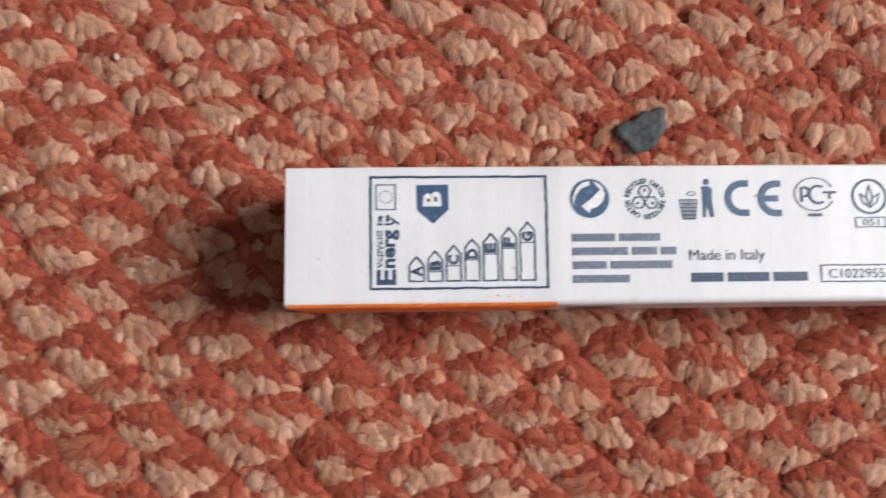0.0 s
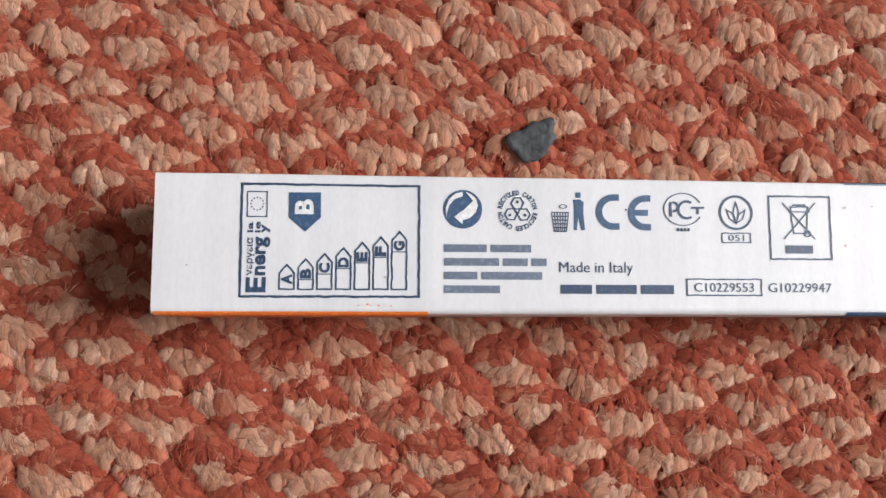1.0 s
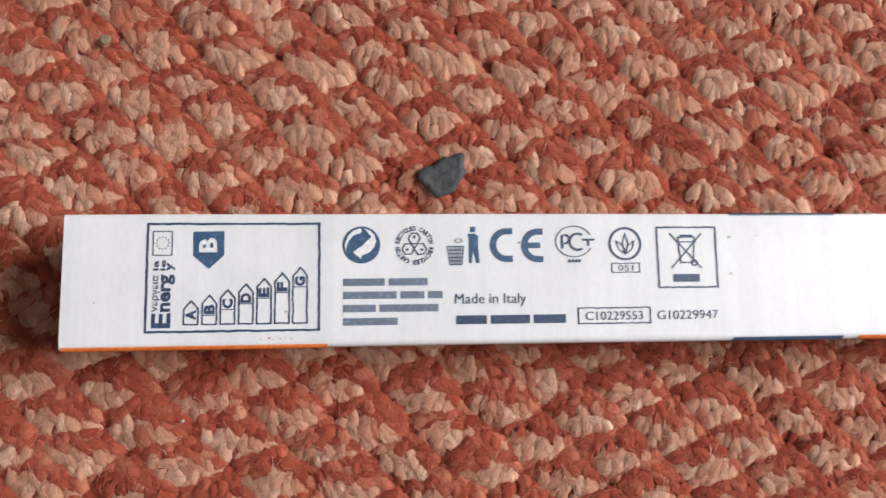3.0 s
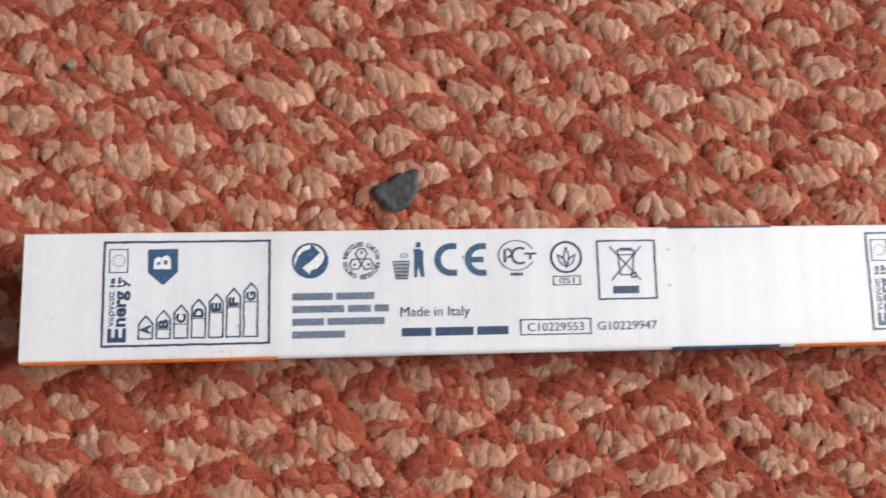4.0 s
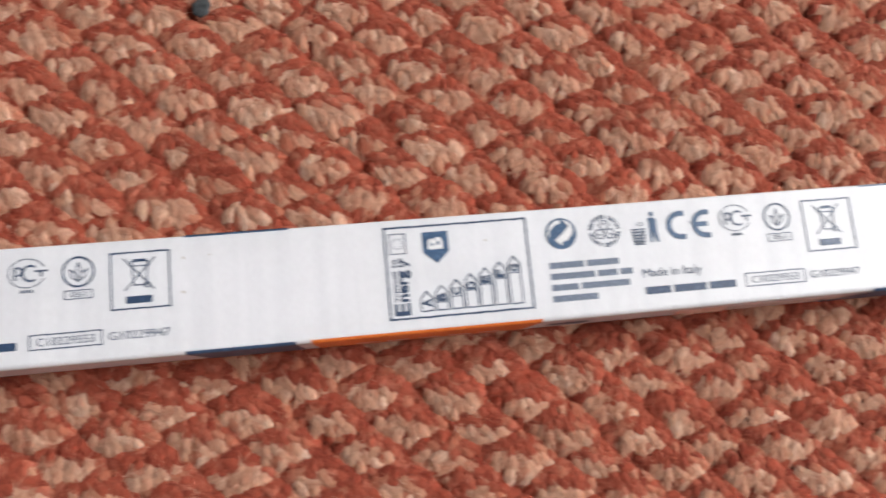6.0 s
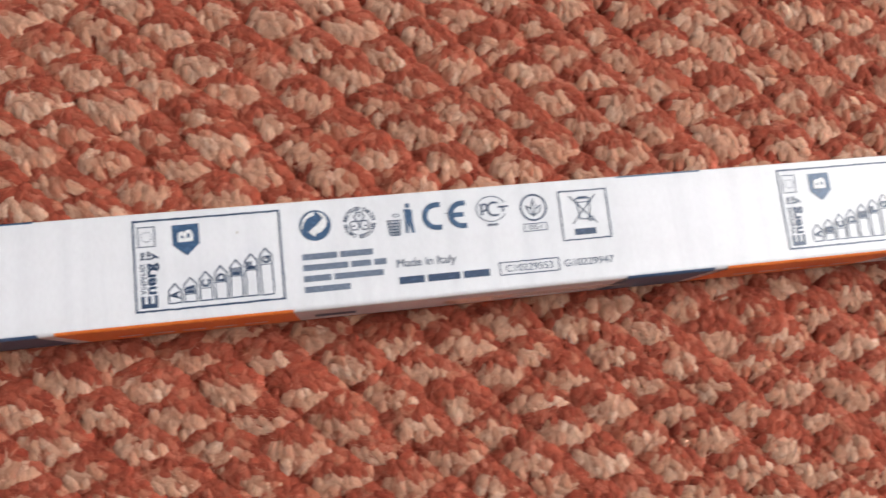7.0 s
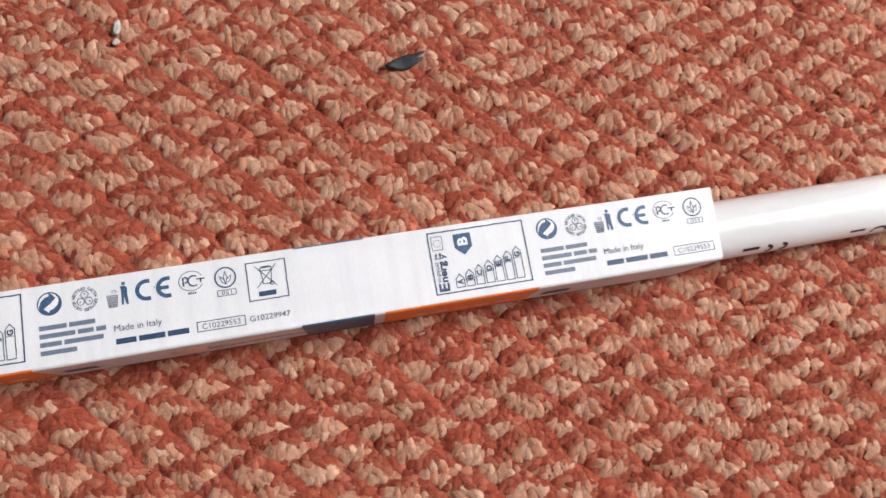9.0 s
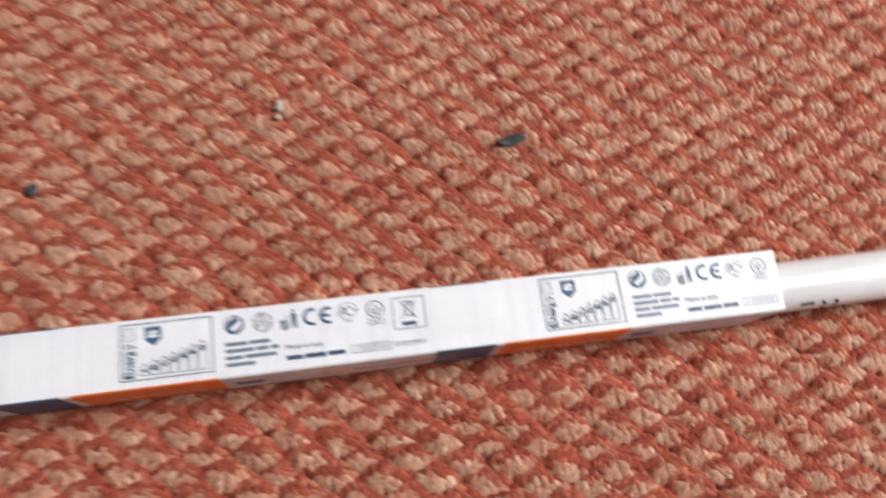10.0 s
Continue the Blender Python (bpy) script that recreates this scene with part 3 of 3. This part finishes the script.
chip("crumb", -31.0, 41.0, 0.35, 0.5, 10, [(60, 0.2, 40)], LINT, 0.6, "tiny pale crumb caught in the carpet", "crumb", 0.1, 14)
chip("crumb", 12.0, -12.2, 0.26, 0.22, 10, [(60, 0.2, 40)], LINT, 0.5, "tiny pale crumb caught in the carpet", "crumb", 0.1, 15)

# ---- the carpet ----
carpet = structure("carpet", [((X0, Y0, -0.03), (X1, Y1, -0.0036))], BACKING, "brick-red and beige ribbed wool carpet", "carpet")
AX, AY, BX, BY, OX, OY = 14.834, -2.403, 6.356, -6.446, 263.66, -12.84
DRIFT_X = (-1.56, -0.97, 0.61, 3.74, -1.00, -0.58)
DRIFT_Y = (1.55, 0.39, 0.16, -1.34, 0.56, 0.15)


def wisp(out, p, d, length, wide, mat, rng):
    """A loose fibre lying on the pile: a thin curved strip."""
    verts, faces, index, uvs = out
    base, turn = len(verts), rng.uniform(0, 9)
    side = d.cross(Vector((0, 0, 1))).normalized()
    bow = side * rng.uniform(-0.6, 0.6) * length
    for f, w in ((0, 0.8), (0.5, 1.0), (1, 0.35)):
        c = p + d * (length * f) + bow * f * (1 - f) * 1.6 + Vector((0, 0, 0.4 * f * (1 - f) - 0.25 * f * f)) * length * 0.5
        verts += [c - side * wide * w, c + side * wide * w]
    for k in (0, 2):
        faces.append((base + k, base + k + 1, base + k + 3, base + k + 2))
        index.append(mat)
        uvs.extend([(turn, turn)] * 4)


class Dome:
    """The rounded form of one rib stitch (mm); yarn ends radiate over it from its crown."""

    def __init__(self, rng, fall):
        self.fall = fall
        self.cx, self.cy = rng.gauss(-0.2, 0.25), 2.0 + rng.gauss(0, 0.2)
        self.high, self.power = rng.uniform(0.35, 0.6), rng.uniform(2.1, 2.7)
        self.side, self.down, self.back = rng.uniform(6.6, 7.4), rng.uniform(5.0, 5.6), rng.uniform(4.2, 4.8)

    def point(self, angle, f):
        ca, sa = math.cos(angle), math.sin(angle)
        x, y = self.side * f * ca, (self.back if sa > 0 else self.down) * f * sa
        return Vector((self.cx + x, self.cy + y - 0.17 * x, 0))

    def z(self, x, y):
        dx = x - self.cx
        dy = y - self.cy + 0.17 * dx
        f = math.hypot(dx / self.side, dy / (self.back if dy > 0 else self.down))
        return self.high - self.fall * f ** self.power


def lobe(out, dome, start, end, half, plump, lift, mat, rng, fuzz):
    """One flattened yarn end lying over the dome, rounded at both ends, with loose fibres."""
    verts, faces, index, uvs = out
    base, turn, long_cuts, cross = len(verts), rng.uniform(0, 9), 3, 4
    way = end - start
    side = Vector((-way.y, way.x, 0)).normalized()
    bow = rng.gauss(0, 0.12) * way.length
    spine = []
    for k in range(long_cuts + 1):
        f = k / long_cuts
        body = math.sin(math.pi * (0.16 + 0.7 * f)) ** 0.6
        c = start + way * f + side * bow * 4 * f * (1 - f)
        spine.append((c, body))
        for q in range(cross + 1):
            u = 2 * q / cross - 1
            p = c + side * (half * body * u * rng.uniform(0.9, 1.1))
            p.z = dome.z(p.x, p.y) + lift + plump * (body * math.sqrt(1 - 0.92 * u * u) - 0.75) + rng.uniform(-0.07, 0.07)
            verts.append(p)
    for k in range(long_cuts):
        for q in range(cross):
            e, w = base + k * (cross + 1) + q, cross + 1
            faces.append((e, e + w, e + w + 1, e + 1))
            index.append(mat)
            for dk, dq in ((0, 0), (1, 0), (1, 1), (0, 1)):
                uvs.append((turn + 0.5 * (q + dq) / cross + 0.1 * (k + dk), turn + 0.6 * (k + dk) / long_cuts))
    d = way.normalized()
    for _ in range(fuzz):
        c, body = rng.choice(spine)
        u = rng.uniform(-0.95, 0.95)
        p = c + side * (half * body * u) + d * rng.uniform(-0.5, 0.3)
        p.z = dome.z(p.x, p.y) + lift + plump * (body * math.sqrt(1 - 0.92 * u * u) - 0.75) + rng.uniform(-0.02, 0.1)
        go = (d * rng.choice((1, 1, 1, -0.7)) + side * rng.gauss(0, 0.5)).normalized()
        q = p + go
        go.z = dome.z(q.x, q.y) - dome.z(p.x, p.y) + rng.uniform(-0.05, 0.3)
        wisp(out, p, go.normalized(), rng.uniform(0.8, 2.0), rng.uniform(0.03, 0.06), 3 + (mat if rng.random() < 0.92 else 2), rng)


def hump(seed, ends, fuzz, fall=1.5):
    """A rib stitch: short red yarn ends over a dome, a beige fan of ends down its front."""
    rng = random.Random(seed)
    out = ([], [], [], [])
    dome = Dome(rng, fall)
    verts, faces, index, uvs = out
    rings, steps = 5, 14
    for k in range(rings + 1):
        for i in range(steps):
            p = dome.point(math.tau * i / steps, 1.15 * k / rings)
            p.z = dome.z(p.x, p.y) - 0.45
            verts.append(p)
    for k in range(rings):
        for i in range(steps):
            j = (i + 1) % steps
            faces.append((k * steps + i, (k + 1) * steps + i, (k + 1) * steps + j, k * steps + j))
            index.append(0)
            uvs.extend([(0.1 * i, 0.2 * k), (0.1 * i, 0.2 * k + 0.2), (0.1 * i + 0.1, 0.2 * k + 0.2), (0.1 * i + 0.1, 0.2 * k)])
    wide, tall, bx, by = rng.uniform(5.0, 6.3), rng.uniform(2.15, 2.65), dome.cx + rng.gauss(0.2, 0.5), -0.65 + rng.gauss(0, 0.2)
    phase, comb = rng.uniform(0, 6.28), rng.gauss(0.1, 0.3)
    for i in range(ends):
        angle, f = phase + 2.39996 * i + rng.gauss(0, 0.12), 1.06 * math.sqrt((i + 0.5) / ends) + rng.uniform(-0.05, 0.05)
        p = dome.point(angle, f)
        out_way = (p - dome.point(0, 0)) * (1 / 6.0)
        d = (out_way * 0.8 + Vector((comb + rng.gauss(0, 0.42), -0.62 + rng.gauss(0, 0.32), 0))).normalized()
        qx, qy = p.x - bx, p.y - by + 0.17 * p.x
        beige = (qx / wide) ** 2 + (qy / tall) ** 2 < 1 + 0.13 * math.sin(3 * math.atan2(qy, qx) + phase) + rng.uniform(-0.1, 0.1)
        roll, size = rng.random(), rng.uniform(0.85, 1.2)
        mat = (2 if roll < 0.07 else 1) if beige else (2 if roll < 0.12 else 0)
        long = size * (3.0 if beige else 2.5) * math.sqrt(46 / ends)
        lobe(out, dome, p - d * long * 0.5, p + d * long * 0.5, size * (1.08 if beige else 0.98) * math.sqrt(46 / ends), rng.uniform(0.36, 0.62), rng.uniform(-0.16, 0.16) + (0.06 if beige else 0), mat, rng, fuzz)
    v, f, m, uv = out
    return np.array(v) * MM, f, np.array(m, dtype=np.int32), np.array(uv, dtype=np.float32)


def stitch(i, j):
    """The place of a rib stitch: a slanting lattice whose rows drift slowly."""
    x, y = OX + AX * i + BX * j, OY + AY * i + BY * j
    u, v = (x - 170) / 150, (y - 20) / 60
    terms = (1, u, v, u * u, u * v, v * v)
    return x + sum(a * b for a, b in zip(DRIFT_X, terms)), y + sum(a * b for a, b in zip(DRIFT_Y, terms))


NEAR, FAR = 22, 14
SHAPES = [hump(100 + k, 40, 10) for k in range(NEAR)] + [hump(200 + k, 40, 7, 1.15) for k in range(FAR)]
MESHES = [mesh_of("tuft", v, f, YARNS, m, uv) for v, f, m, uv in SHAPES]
rng = random.Random(42)
spots = []
for i in range(-60, 60):
    for j in range(-60, 60):
        x, y = stitch(i, j)
        low = -48 if x < 120 else -64 if x < 200 else -80
        if -66 < x < 426 and low < y < (84 if x < 70 else 154):
            px, py = x + rng.gauss(0, 0.45), y + rng.gauss(0, 0.28)
            under = -2 < px < 322 and -4 < py < 21 or 320 <= px < 470 and 2 < py < 17
            near = -9 < py < 24 and -8 < px < 326
            z = rng.gauss(0, 0.2) - (1.9 if under else 1.25 if near else 0.75)
            k = rng.randrange(NEAR) if px < 225 and py < 80 else NEAR + rng.randrange(FAR)
            spots.append((k, pose(px * MM, py * MM, z * MM, rng.gauss(0, 2.5), rng.gauss(0, 2.5), rng.gauss(0, 5)) @ Matrix.Scale(rng.uniform(0.92, 1.12), 4)))
verts, faces, index, uvs, count, single = [], [], [], [], 0, 0
for k, m in spots:
    x, y = m.translation.x / MM, m.translation.y / MM
    if -35 < x < 150 and -40 < y < 90 and single < 300:
        ob = new("tuft", MESHES[k])
        ob.parent, ob.matrix_world = carpet, m
        single += 1
        continue
    v, f, mi, uv = SHAPES[k]
    a = np.array(m)
    verts.append(v @ a[:3, :3].T + a[:3, 3])
    faces += [tuple(count + q for q in p) for p in f]
    index.append(mi)
    uvs.append(uv)
    count += len(v)
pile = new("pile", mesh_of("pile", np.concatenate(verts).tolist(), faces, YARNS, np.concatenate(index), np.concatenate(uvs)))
pile.parent = carpet
tagged(pile, "looped red and beige wool pile", kind="stuff")
